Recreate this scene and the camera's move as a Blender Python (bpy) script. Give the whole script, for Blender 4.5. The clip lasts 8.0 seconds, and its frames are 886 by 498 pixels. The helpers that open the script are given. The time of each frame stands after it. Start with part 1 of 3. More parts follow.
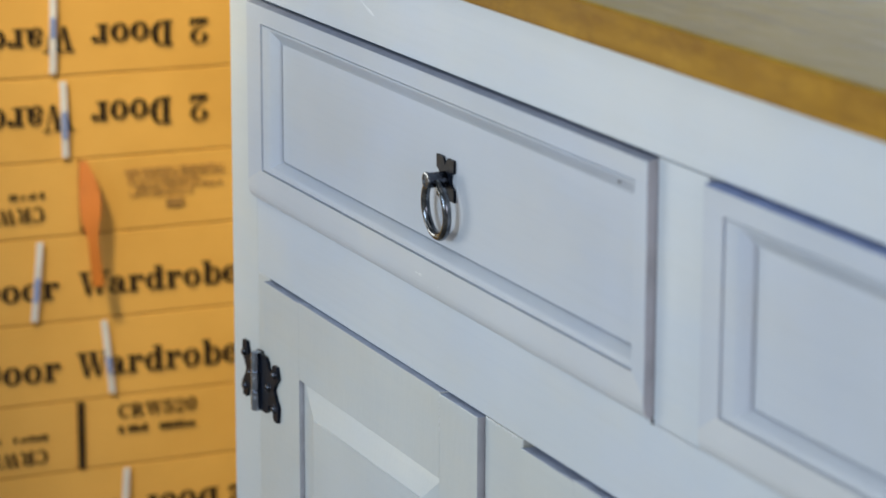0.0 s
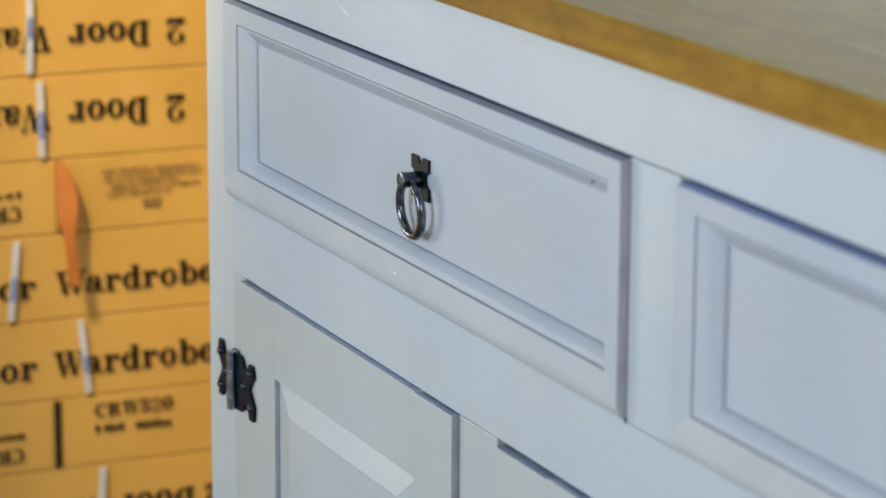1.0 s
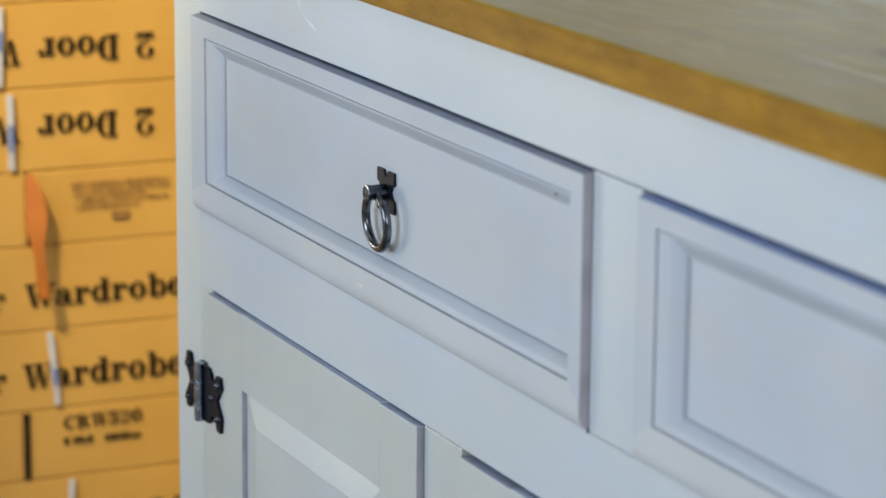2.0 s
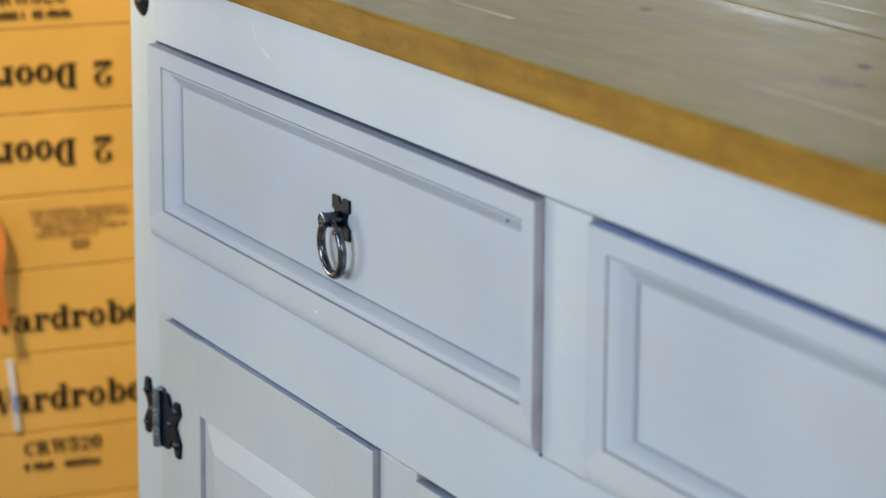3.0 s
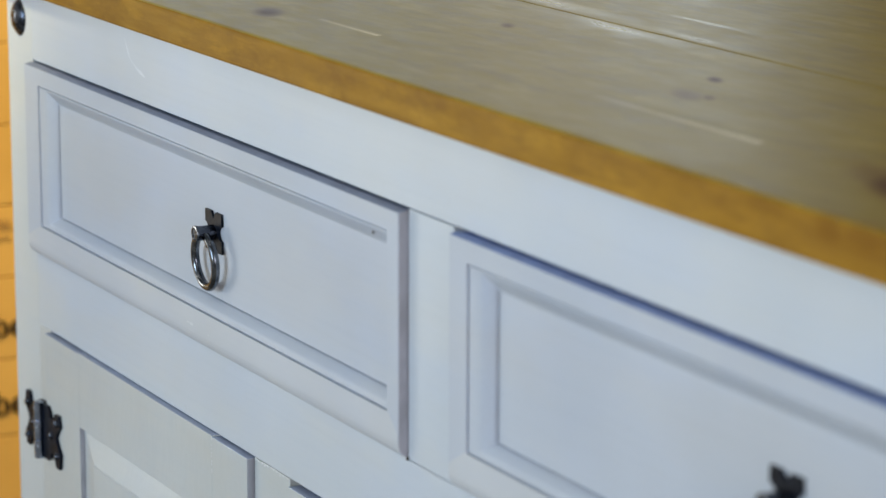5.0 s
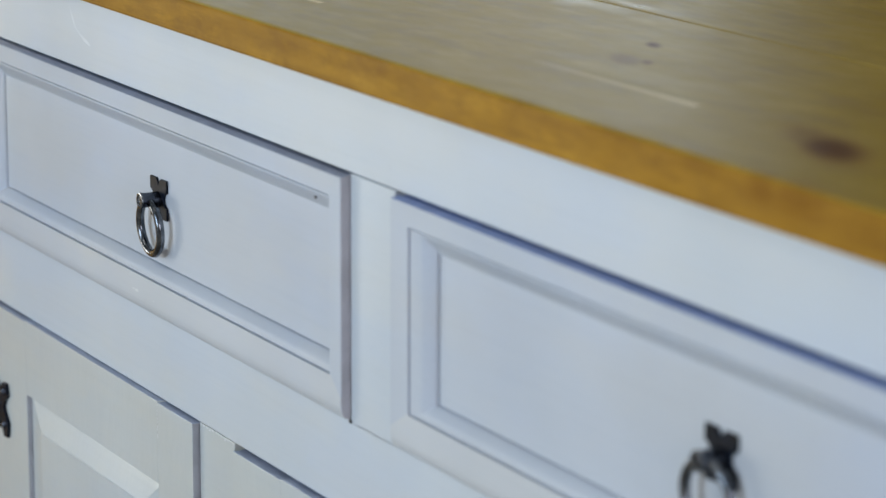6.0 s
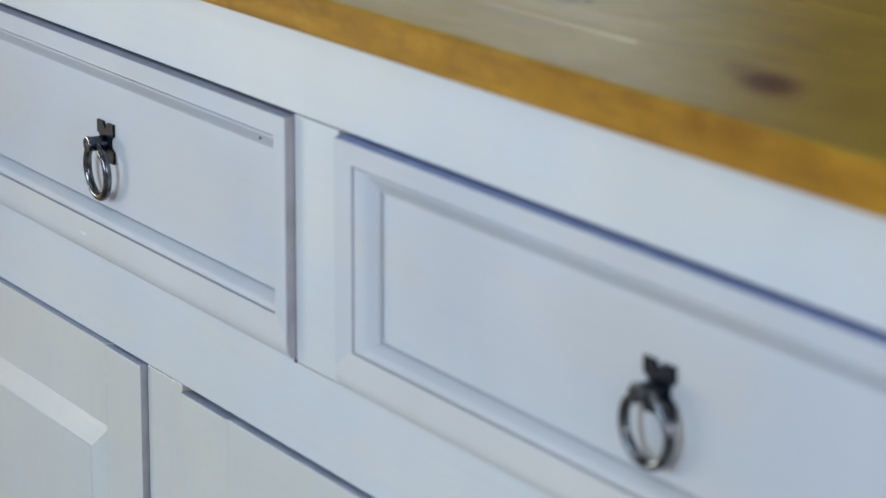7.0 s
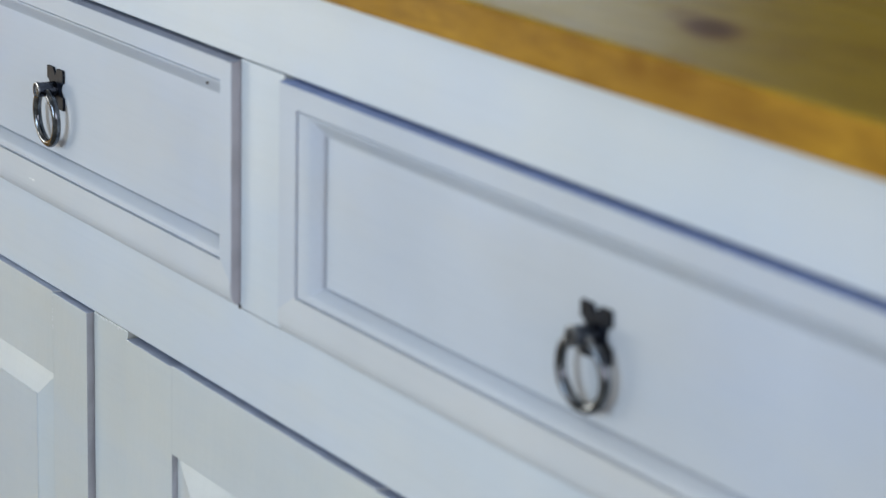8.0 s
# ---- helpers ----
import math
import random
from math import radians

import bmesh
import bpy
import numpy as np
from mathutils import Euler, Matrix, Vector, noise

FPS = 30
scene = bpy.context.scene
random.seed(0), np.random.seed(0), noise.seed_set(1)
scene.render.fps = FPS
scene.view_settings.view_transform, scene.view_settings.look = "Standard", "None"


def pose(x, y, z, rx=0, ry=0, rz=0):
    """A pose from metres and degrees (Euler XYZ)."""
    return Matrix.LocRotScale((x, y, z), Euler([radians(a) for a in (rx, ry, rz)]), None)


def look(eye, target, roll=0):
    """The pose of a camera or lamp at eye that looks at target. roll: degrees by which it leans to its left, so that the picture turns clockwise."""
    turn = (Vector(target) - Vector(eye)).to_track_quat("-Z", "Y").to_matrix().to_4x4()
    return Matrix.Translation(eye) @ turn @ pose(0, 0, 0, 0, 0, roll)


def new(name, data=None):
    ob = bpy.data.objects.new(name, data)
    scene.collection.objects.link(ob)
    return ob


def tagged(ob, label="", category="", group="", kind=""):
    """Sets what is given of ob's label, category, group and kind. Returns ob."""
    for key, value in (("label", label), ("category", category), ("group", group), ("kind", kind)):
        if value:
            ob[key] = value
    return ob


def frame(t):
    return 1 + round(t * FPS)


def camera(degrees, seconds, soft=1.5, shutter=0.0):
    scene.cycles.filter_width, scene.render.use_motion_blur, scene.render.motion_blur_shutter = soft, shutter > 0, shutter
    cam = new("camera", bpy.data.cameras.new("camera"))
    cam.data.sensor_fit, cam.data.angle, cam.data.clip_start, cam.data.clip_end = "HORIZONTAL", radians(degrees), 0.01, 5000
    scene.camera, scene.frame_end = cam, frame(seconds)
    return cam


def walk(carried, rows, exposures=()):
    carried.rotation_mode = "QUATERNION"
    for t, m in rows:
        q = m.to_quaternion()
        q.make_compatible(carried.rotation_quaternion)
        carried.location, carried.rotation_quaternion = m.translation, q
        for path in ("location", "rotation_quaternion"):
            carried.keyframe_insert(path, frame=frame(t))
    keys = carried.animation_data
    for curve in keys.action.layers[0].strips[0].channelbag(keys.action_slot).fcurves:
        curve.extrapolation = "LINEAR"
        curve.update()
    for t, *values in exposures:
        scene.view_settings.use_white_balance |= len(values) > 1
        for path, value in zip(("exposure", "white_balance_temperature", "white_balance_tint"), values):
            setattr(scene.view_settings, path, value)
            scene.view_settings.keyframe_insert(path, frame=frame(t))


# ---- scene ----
# A painted sideboard with a waxed pine top beside a stack of flat-pack cartons, seen along its front.
cam = camera(17.0, 8.0, soft=1.5)
# seconds, x, y, z, yaw, pitch, roll
ROWS = [
    (0.0, 1.2369, -0.6546, 1.0211, 66.34, -13.29, 0.16),
    (0.5, 1.2394, -0.6544, 1.0214, 66.15, -13.32, 0.25),
    (1.0, 1.2441, -0.6551, 1.0222, 65.92, -13.28, 0.31),
    (1.5, 1.2511, -0.6562, 1.0226, 65.65, -13.16, 0.44),
    (3.0, 1.2778, -0.6614, 1.0300, 64.62, -12.53, 0.34),
    (3.5, 1.2886, -0.6631, 1.0346, 64.11, -12.34, 0.20),
    (4.0, 1.3015, -0.6660, 1.0377, 63.62, -12.20, 0.15),
    (4.5, 1.3136, -0.6675, 1.0384, 63.03, -12.15, 0.20),
    (6.0, 1.3416, -0.6689, 1.0341, 61.65, -12.67, 0.22),
    (6.5, 1.3466, -0.6666, 1.0286, 61.21, -13.00, 0.32),
    (7.0, 1.3559, -0.6657, 1.0256, 60.90, -13.44, 0.15),
    (7.5, 1.3619, -0.6621, 1.0188, 60.56, -13.77, 0.73),
    (8.0, 1.3654, -0.6536, 1.0091, 60.37, -13.82, 1.17),
]
walk(cam, [(t, pose(x, y, z, 90 + pitch, 0, yaw) @ pose(0, 0, 0, 0, 0, roll)) for t, x, y, z, yaw, pitch, roll in ROWS],
     exposures=[(0.0, 0.04), (1.5, 0.05), (4.5, 0.07), (8.0, 0.13)])
cam.data.dof.use_dof = True
cam.data.dof.focus_distance = 1.78
cam.data.dof.aperture_fstop = 9.2

# ---- light ----
world = bpy.data.worlds.new("sky")
scene.world = world
world.use_nodes = True
wn = world.node_tree
sky = wn.nodes.new("ShaderNodeTexSky")
sky.sky_type, sky.sun_disc = "NISHITA", False
sky.sun_elevation, sky.sun_rotation = radians(35), radians(200)
wn.links.new(sky.outputs[0], wn.nodes["Background"].inputs[0])
wn.nodes["Background"].inputs[1].default_value = 0.12


def area_lamp(name, eye, target, sx, sy, watts, colour):
    lamp = bpy.data.lights.new(name, "AREA")
    lamp.shape, lamp.size, lamp.size_y = "RECTANGLE", sx, sy
    lamp.energy, lamp.color = watts, colour
    ob = new(name, lamp)
    ob.matrix_world = look(eye, target)
    return ob


# unseen lamps, added: frontal key (south), side fill (east), glows for reflections (west, north),
# fill under the ceiling, and a warm spot that brightens the cartons
area_lamp("front_key", (0.5, -4.9, 1.6), (0.15, 0.0, 0.7), 2.2, 1.7, 100, (0.62, 0.80, 1.0))
area_lamp("east_fill", (4.9, -1.5, 1.45), (-0.6, 0.0, 0.6), 2.0, 1.9, 52, (0.91, 0.88, 1.0))
area_lamp("reflection_glow", (-3.9, -2.2, 0.60), (0, -2.2, 0.60), 2.3, 0.9, 58, (0.98, 0.975, 0.90))
area_lamp("reflection_glow", (-3.9, 1.2, 1.6), (0, 1.2, 1.6), 1.9, 1.5, 5.0, (0.90, 0.97, 0.98))
area_lamp("reflection_glow", (-3.35, 2.1, 1.35), (-3.35, 0, 1.35), 1.05, 1.0, 4.4, (0.88, 0.96, 1.0))
for y in (-2.4, 0.9):
    area_lamp("overhead_fill", (-0.6, y, 3.75), (-0.6, y, 0), 2.4, 0.12, 11, (1.0, 0.94, 0.84))
spot = bpy.data.lights.new("carton_spot", "SPOT")
spot.energy, spot.color, spot.spot_size, spot.spot_blend, spot.shadow_soft_size = 650, (1.0, 0.84, 0.49), radians(25), 1.0, 0.12
new("carton_spot", spot).matrix_world = look((-0.35, -1.2, 2.7), (-1.155, 0.51, 0.39))

# ---- materials ----


def material(name, colour, rough=0.5, metal=0.0, spec=0.5):
    m = bpy.data.materials.new(name)
    m.use_nodes = True
    b = m.node_tree.nodes["Principled BSDF"]
    b.inputs["Base Color"].default_value = (*colour, 1)
    b.inputs["Roughness"].default_value = rough
    b.inputs["Metallic"].default_value = metal
    b.inputs["Specular IOR Level"].default_value = spec
    return m, m.node_tree, b


def node(tree, kind, **inputs):
    n = tree.nodes.new("ShaderNode" + kind)
    for k, v in inputs.items():
        n.inputs[k.replace("_", " ")].default_value = v
    return n


def coords(tree, scale=(1, 1, 1), move=(0, 0, 0)):
    c, mp = tree.nodes.new("ShaderNodeTexCoord"), tree.nodes.new("ShaderNodeMapping")
    mp.inputs["Scale"].default_value = scale
    mp.inputs["Location"].default_value = move
    tree.links.new(c.outputs["Object"], mp.inputs[0])
    return mp.outputs[0]


def noise_of(tree, vec, scale, detail=4.0, rough=0.55):
    n = node(tree, "TexNoise", Scale=scale, Detail=detail, Roughness=rough)
    tree.links.new(vec, n.inputs["Vector"])
    return n.outputs["Fac"]


def ramp(tree, fac, stops):
    r = tree.nodes.new("ShaderNodeValToRGB")
    el = r.color_ramp.elements
    r.color_ramp.interpolation = "EASE"
    while len(el) < len(stops):
        el.new(0.5)
    for e, (p, c) in zip(el, stops):
        e.position, e.color = p, (*c, 1)
    tree.links.new(fac, r.inputs[0])
    return r.outputs[0]


def mixed(tree, fac, a, b, how="MIX"):
    x = tree.nodes.new("ShaderNodeMix")
    x.data_type, x.blend_type = "RGBA", how
    for sock, val in ((x.inputs[0], fac), (x.inputs[6], a), (x.inputs[7], b)):
        if isinstance(val, (int, float)):
            sock.default_value = val
        elif isinstance(val, tuple):
            sock.default_value = (*val, 1)
        else:
            tree.links.new(val, sock)
    return x.outputs[2]


def maths(tree, op, a, b=0.0, clamp=False):
    x = tree.nodes.new("ShaderNodeMath")
    x.operation, x.use_clamp = op, clamp
    for sock, val in ((x.inputs[0], a), (x.inputs[1], b)):
        if isinstance(val, (int, float)):
            sock.default_value = val
        else:
            tree.links.new(val, sock)
    return x.outputs[0]


def relief(tree, b, height, strength, distance):
    n = node(tree, "Bump", Strength=strength, Distance=distance)
    tree.links.new(height, n.inputs["Height"])
    tree.links.new(n.outputs[0], b.inputs["Normal"])


def paint_material(name, low, high, spec, rough, streak=0.0):
    """Satin grey-white furniture paint over pine, brushed along the boards, with faint dirt."""
    m, t, b = material(name, high, 0.34, 0.0, spec)
    v = coords(t)
    cloud = noise_of(t, v, 5.0, 3)
    speck = noise_of(t, v, 160.0, 3, 0.7)
    col = ramp(t, cloud, [(0.3, low), (0.7, high)])
    # thin patches where the creamy undercoat warms the paint, and cooler thick ones
    thin = noise_of(t, coords(t, (5, 16, 16), (2.0, 0.5, 1.3)), 1.0, 3)
    col = mixed(t, ramp(t, thin, [(0.38, (0.55, 0.55, 0.55)), (0.60, (0, 0, 0))]), col, (1.05, 1.0, 0.93), "MULTIPLY")
    thick = noise_of(t, coords(t, (6, 14, 14), (7.0, 3.5, 0.2)), 1.0, 3)
    col = mixed(t, ramp(t, thick, [(0.42, (0, 0, 0)), (0.66, (0.8, 0.8, 0.8))]), col, (0.955, 0.98, 1.04), "MULTIPLY")
    brush = noise_of(t, coords(t, (9, 300, 300)), 1.0, 3)
    col = mixed(t, ramp(t, brush, [(0.45, (0, 0, 0)), (0.75, (0.5, 0.5, 0.5))]), col, (0.96, 0.965, 0.97), "MULTIPLY")
    col = mixed(t, ramp(t, speck, [(0.62, (0, 0, 0)), (0.8, (0.25, 0.25, 0.25))]), col, (0.55, 0.55, 0.53))
    t.links.new(col, b.inputs["Base Color"])
    grain = noise_of(t, coords(t, (6, 160, 160)), 1.0, 4)
    fine = noise_of(t, v, 420.0, 2)
    b.inputs["Roughness"].default_value = rough
    # unevenness left by the brush, down the doors
    patch = noise_of(t, coords(t, (46, 46, 17), (0.3, 1.1, 2.4)), 1.0, 3, 0.6)
    rise = maths(t, "ADD", grain, maths(t, "MULTIPLY", fine, 0.4))
    relief(t, b, maths(t, "ADD", rise, maths(t, "MULTIPLY", patch, streak)), 0.06, 0.002)
    return m


TOP = 0.8025
KNOTS = ((-0.2720, 0.0450, 0.0115, 0.9), (0.0633, 0.1434, 0.0050, 0.9), (0.0975, 0.1051, 0.010, 0.45), (0.3418, 0.0563, 0.0165, 1.0),
         (-0.1586, 0.1442, 0.005, 0.6), (0.312, 0.066, 0.014, 0.4), (0.3755, -0.0025, 0.008, 0.45), (0.3995, -0.0025, 0.013, 0.36), (0.110, 0.110, 0.004, 0.6), (-0.42, 0.13, 0.012, 0.6), (0.46, 0.15, 0.010, 0.6))
# pale streaks, the second a glint painted in: two ends along the board, place across it, half width
STREAKS = ((0.078, 0.227, 0.0636, 0.0024), (-0.232, -0.154, 0.0592, 0.0020))
# streaks where the wax is polished: two ends, place across, half width
POLISHED = ((-0.250, -0.195, 0.3035, 0.0030), (-0.160, -0.080, 0.2530, 0.0030), (-0.105, -0.030, 0.2130, 0.0035), (-0.190, -0.060, 0.1935, 0.0090), (-0.300, -0.170, 0.2160, 0.0080))


def wood_material(name, dark, mid, light, deep, pale_tone, spec, rough, along=8.0, spots=34, cross=48.0, fleck=80):
    """Waxed pine: honey-coloured boards with long grain and brown knots."""
    m, t, b = material(name, mid, 0.3, 0.0, spec)
    v = coords(t)
    wob = noise_of(t, coords(t, (1.2, 6, 6)), 3.0, 3)
    sep = t.nodes.new("ShaderNodeSeparateXYZ")
    t.links.new(v, sep.inputs[0])
    near = None
    for kx, ky, size, depth in KNOTS:
        lean = maths(t, "ADD", sep.outputs[0], sep.outputs[1]) if ky > 0 else sep.outputs[0]
        dx = maths(t, "MULTIPLY", maths(t, "SUBTRACT", lean, kx + max(ky, 0)), 0.75 / size)
        dy = maths(t, "MULTIPLY", maths(t, "SUBTRACT", sep.outputs[1], ky), 1.0 / size)
        d = maths(t, "ADD", maths(t, "MULTIPLY", dx, dx), maths(t, "MULTIPLY", dy, dy))
        if ky < 0:
            dz = maths(t, "MULTIPLY", maths(t, "SUBTRACT", sep.outputs[2], TOP - 0.006), 140.0)
            d = maths(t, "ADD", d, maths(t, "MULTIPLY", dz, dz))
        k = maths(t, "MULTIPLY", maths(t, "POWER", 2.718, maths(t, "MULTIPLY", maths(t, "MULTIPLY", d, maths(t, "ADD", d, 0.5)), -0.7)), depth)
        near = k if near is None else maths(t, "MAXIMUM", near, k)
    bent = t.nodes.new("ShaderNodeCombineXYZ")
    t.links.new(maths(t, "MULTIPLY", sep.outputs[0], along), bent.inputs[0])
    t.links.new(maths(t, "ADD", maths(t, "MULTIPLY", sep.outputs[1], cross), maths(t, "ADD", maths(t, "MULTIPLY", wob, 4.0), maths(t, "MULTIPLY", near, 2.5))), bent.inputs[1])
    t.links.new(maths(t, "MULTIPLY", sep.outputs[2], cross), bent.inputs[2])
    grain = noise_of(t, bent.outputs[0], 1.0, 5, 0.6)
    fine = noise_of(t, coords(t, (50, 260, 260)), 1.0, 4, 0.7)
    patch = noise_of(t, coords(t, (7, 14, 14)), 1.0, 4)
    blot = noise_of(t, coords(t, (20, 44, 44), (1.7, 4.0, 2.2)), 1.0, 4, 0.6)
    col = ramp(t, grain, [(0.30, deep), (0.45, dark), (0.55, mid), (0.68, light)])
    col = mixed(t, ramp(t, patch, [(0.35, (0, 0, 0)), (0.65, (0.6, 0.6, 0.6))]), col, dark)
    col = mixed(t, ramp(t, blot, [(0.45, (0, 0, 0)), (0.64, (0.7, 0.7, 0.7))]), col, deep)
    col = mixed(t, maths(t, "MULTIPLY", fine, 0.35), col, deep)
    mottle = noise_of(t, coords(t, (spots, fleck, fleck)), 1.0, 4, 0.6)
    col = mixed(t, ramp(t, mottle, [(0.40, (0, 0, 0)), (0.66, (0.6, 0.6, 0.6))]), col, dark)
    pale = noise_of(t, coords(t, (7, 70, 70), (3, 1, 2)), 1.0, 3)
    col = mixed(t, ramp(t, pale, [(0.6, (0, 0, 0)), (0.75, (0.25, 0.25, 0.25))]), col, pale_tone)
    for x0, x1, across, half in STREAKS:
        sx = maths(t, "MULTIPLY", maths(t, "GREATER_THAN", sep.outputs[0], x0), maths(t, "LESS_THAN", sep.outputs[0], x1))
        sx = maths(t, "MULTIPLY", sx, maths(t, "DIVIDE", maths(t, "SUBTRACT", sep.outputs[0], x0 - 0.02), x1 - x0))
        sy = maths(t, "DIVIDE", maths(t, "SUBTRACT", maths(t, "ADD", sep.outputs[1], maths(t, "MULTIPLY", wob, 0.004)), across + 0.002), half)
        sy = maths(t, "POWER", 2.718, maths(t, "MULTIPLY", maths(t, "MULTIPLY", sy, sy), -1.0))
        col = mixed(t, maths(t, "MULTIPLY", maths(t, "MULTIPLY", sx, sy), 0.95, True), col, (0.88, 0.70, 0.30))
    shine = None
    for x0, x1, across, half in POLISHED:
        sx = maths(t, "DIVIDE", maths(t, "SUBTRACT", sep.outputs[0], (x0 + x1) / 2), (x1 - x0) / 2)
        sy = maths(t, "DIVIDE", maths(t, "SUBTRACT", maths(t, "ADD", sep.outputs[1], maths(t, "MULTIPLY", wob, 0.006)), across + 0.003), half)
        k = maths(t, "POWER", 2.718, maths(t, "MULTIPLY", maths(t, "ADD", maths(t, "MULTIPLY", sx, sx), maths(t, "MULTIPLY", sy, sy)), -1.0))
        shine = k if shine is None else maths(t, "MAXIMUM", shine, k)
    halo = maths(t, "POWER", near, 0.48, True)
    col = mixed(t, maths(t, "MULTIPLY", halo, 0.6, True), col, (0.26, 0.11, 0.012))
    col = mixed(t, maths(t, "MULTIPLY", maths(t, "POWER", near, 1.6, True), 1.25, True), col, (0.150, 0.060, 0.008))
    t.links.new(col, b.inputs["Base Color"])
    smear = noise_of(t, coords(t, (34, 80, 80)), 1.0, 5, 0.65)
    gloss = maths(t, "ADD", maths(t, "MULTIPLY", smear, 0.55), maths(t, "MULTIPLY", fine, 0.18))
    t.links.new(maths(t, "MULTIPLY", maths(t, "SUBTRACT", 1.0, maths(t, "MULTIPLY", near, 0.8)), spec), b.inputs["Specular IOR Level"])
    coarse = ramp(t, gloss, [(0.25, (rough - 0.03,) * 3), (0.52, (rough + 0.04,) * 3)])
    t.links.new(maths(t, "SUBTRACT", coarse, maths(t, "MULTIPLY", shine, 0.10)), b.inputs["Roughness"])
    relief(t, b, maths(t, "ADD", maths(t, "MULTIPLY", grain, 0.5), maths(t, "MULTIPLY", fine, 0.8)), 0.05, 0.0010)
    return m


def card_material():
    """Brown carton board with faint flutes and scuffs."""
    m, t, b = material("carton_board", (0.6, 0.36, 0.1), 0.75, spec=0.2)
    info = t.nodes.new("ShaderNodeObjectInfo")
    v = coords(t)
    blotch = noise_of(t, v, 7.0, 4)
    fibre = noise_of(t, coords(t, (60, 60, 600)), 1.0, 3)
    col = ramp(t, blotch, [(0.3, (0.70, 0.385, 0.085)), (0.7, (0.80, 0.455, 0.11))])
    col = mixed(t, maths(t, "MULTIPLY", info.outputs["Random"], 0.25), col, (0.66, 0.36, 0.085))
    col = mixed(t, maths(t, "MULTIPLY", fibre, 0.16), col, (0.45, 0.25, 0.07))
    t.links.new(col, b.inputs["Base Color"])
    relief(t, b, maths(t, "ADD", fibre, blotch), 0.15, 0.002)
    return m


def worn_metal(name, dark, light, rough):
    m, t, b = material(name, dark, rough, 1.0)
    v = coords(t)
    n = noise_of(t, v, 140.0, 4, 0.6)
    t.links.new(ramp(t, n, [(0.35, dark), (0.7, light)]), b.inputs["Base Color"])
    t.links.new(ramp(t, n, [(0.3, (rough * 0.7,) * 3), (0.7, (rough * 1.4,) * 3)]), b.inputs["Roughness"])
    relief(t, b, noise_of(t, v, 260.0, 3), 0.1, 0.001)
    return m


def plain(name, colour, rough, grain=30.0, vary=0.12, metal=0.0):
    m, t, b = material(name, colour, rough, metal)
    n = noise_of(t, coords(t), grain, 4)
    lo, hi = tuple(c * (1 - vary) for c in colour), tuple(min(1, c * (1 + vary)) for c in colour)
    t.links.new(ramp(t, n, [(0.3, lo), (0.7, hi)]), b.inputs["Base Color"])
    relief(t, b, n, 0.1, 0.003)
    return m


PAINT = paint_material("grey_white_paint", (0.605, 0.656, 0.700), (0.656, 0.705, 0.748), 0.36, 0.44)
DRAWER_PAINT = paint_material("cool_grey_paint", (0.536, 0.577, 0.632), (0.590, 0.632, 0.692), 0.30, 0.48)
# left front post only: the cartons' warm bounce is painted in
POST_PAINT = paint_material("carton_bounce_paint", (0.612, 0.655, 0.668), (0.664, 0.706, 0.718), 0.36, 0.44)
BAND_PAINT = paint_material("warm_grey_paint", (0.600, 0.621, 0.640), (0.660, 0.679, 0.695), 0.30, 0.48)
# the frame's paint, less blue: warm floor bounce is put into the colour
DOOR_PAINT = paint_material("floor_bounce_paint", (0.60, 0.642, 0.643), (0.655, 0.697, 0.697), 0.6, 0.29, 6.5)
CARD = card_material()
WOOD = wood_material("waxed_pine", (0.45, 0.303, 0.028), (0.505, 0.347, 0.034), (0.57, 0.397, 0.052), (0.345, 0.218, 0.022), (0.60, 0.45, 0.12), 0.18, 0.37, 15.0, 34, 60.0)
WOOD_EDGE = wood_material("stained_pine_edge", (0.375, 0.183, 0.013), (0.50, 0.256, 0.018), (0.59, 0.315, 0.026), (0.27, 0.125, 0.010), (0.62, 0.37, 0.055), 0.08, 0.55, 14.0, 80, 100.0, 190)
IRON = worn_metal("blackened_iron", (0.036, 0.042, 0.056), (0.11, 0.12, 0.145), 0.24)
STEEL = worn_metal("worn_steel", (0.075, 0.083, 0.095), (0.27, 0.285, 0.31), 0.19)
HINGE = worn_metal("blued_steel", (0.30, 0.345, 0.43), (0.46, 0.51, 0.60), 0.22)
INK_AND_GAP = plain("black_print_and_gap", (0.030, 0.019, 0.010), 0.85, 90, 0.3)
INK_AND_GAP.node_tree.nodes["Principled BSDF"].inputs["Specular IOR Level"].default_value = 0.1
FAINT_INK = plain("faint_print", (0.36, 0.19, 0.05), 0.75, 90, 0.3)
STRAP = plain("white_strapping", (0.66, 0.645, 0.65), 0.35, 60, 0.06)
STRAP_BLUE = plain("blue_strapping_mark", (0.24, 0.31, 0.58), 0.4, 60, 0.1)
TAPE = plain("orange_tape", (0.50, 0.155, 0.02), 0.4, 25, 0.12)
CONCRETE = plain("concrete", (0.30, 0.27, 0.22), 0.8, 6, 0.15)
WALL = plain("painted_wall", (0.42, 0.43, 0.44), 0.8, 3, 0.08)
CEILING = plain("ceiling_panel", (0.45, 0.46, 0.47), 0.85, 4, 0.05)
# dark so that the wooden top reflects little grey
WALL_DARK = plain("dark_wall", (0.10, 0.083, 0.05), 0.85, 3, 0.15)
BLACK = plain("black_iron", (0.0045, 0.0075, 0.015), 0.42, 160, 0.5)
BLACK.node_tree.nodes["Principled BSDF"].inputs["Specular IOR Level"].default_value = 0.12
# shade in the gap above each drawer, put into its top edge's colour
TOP_SHADE_GREY = plain("grey_blue_top_shade", (0.25, 0.28, 0.37), 0.5, 60, 0.1)
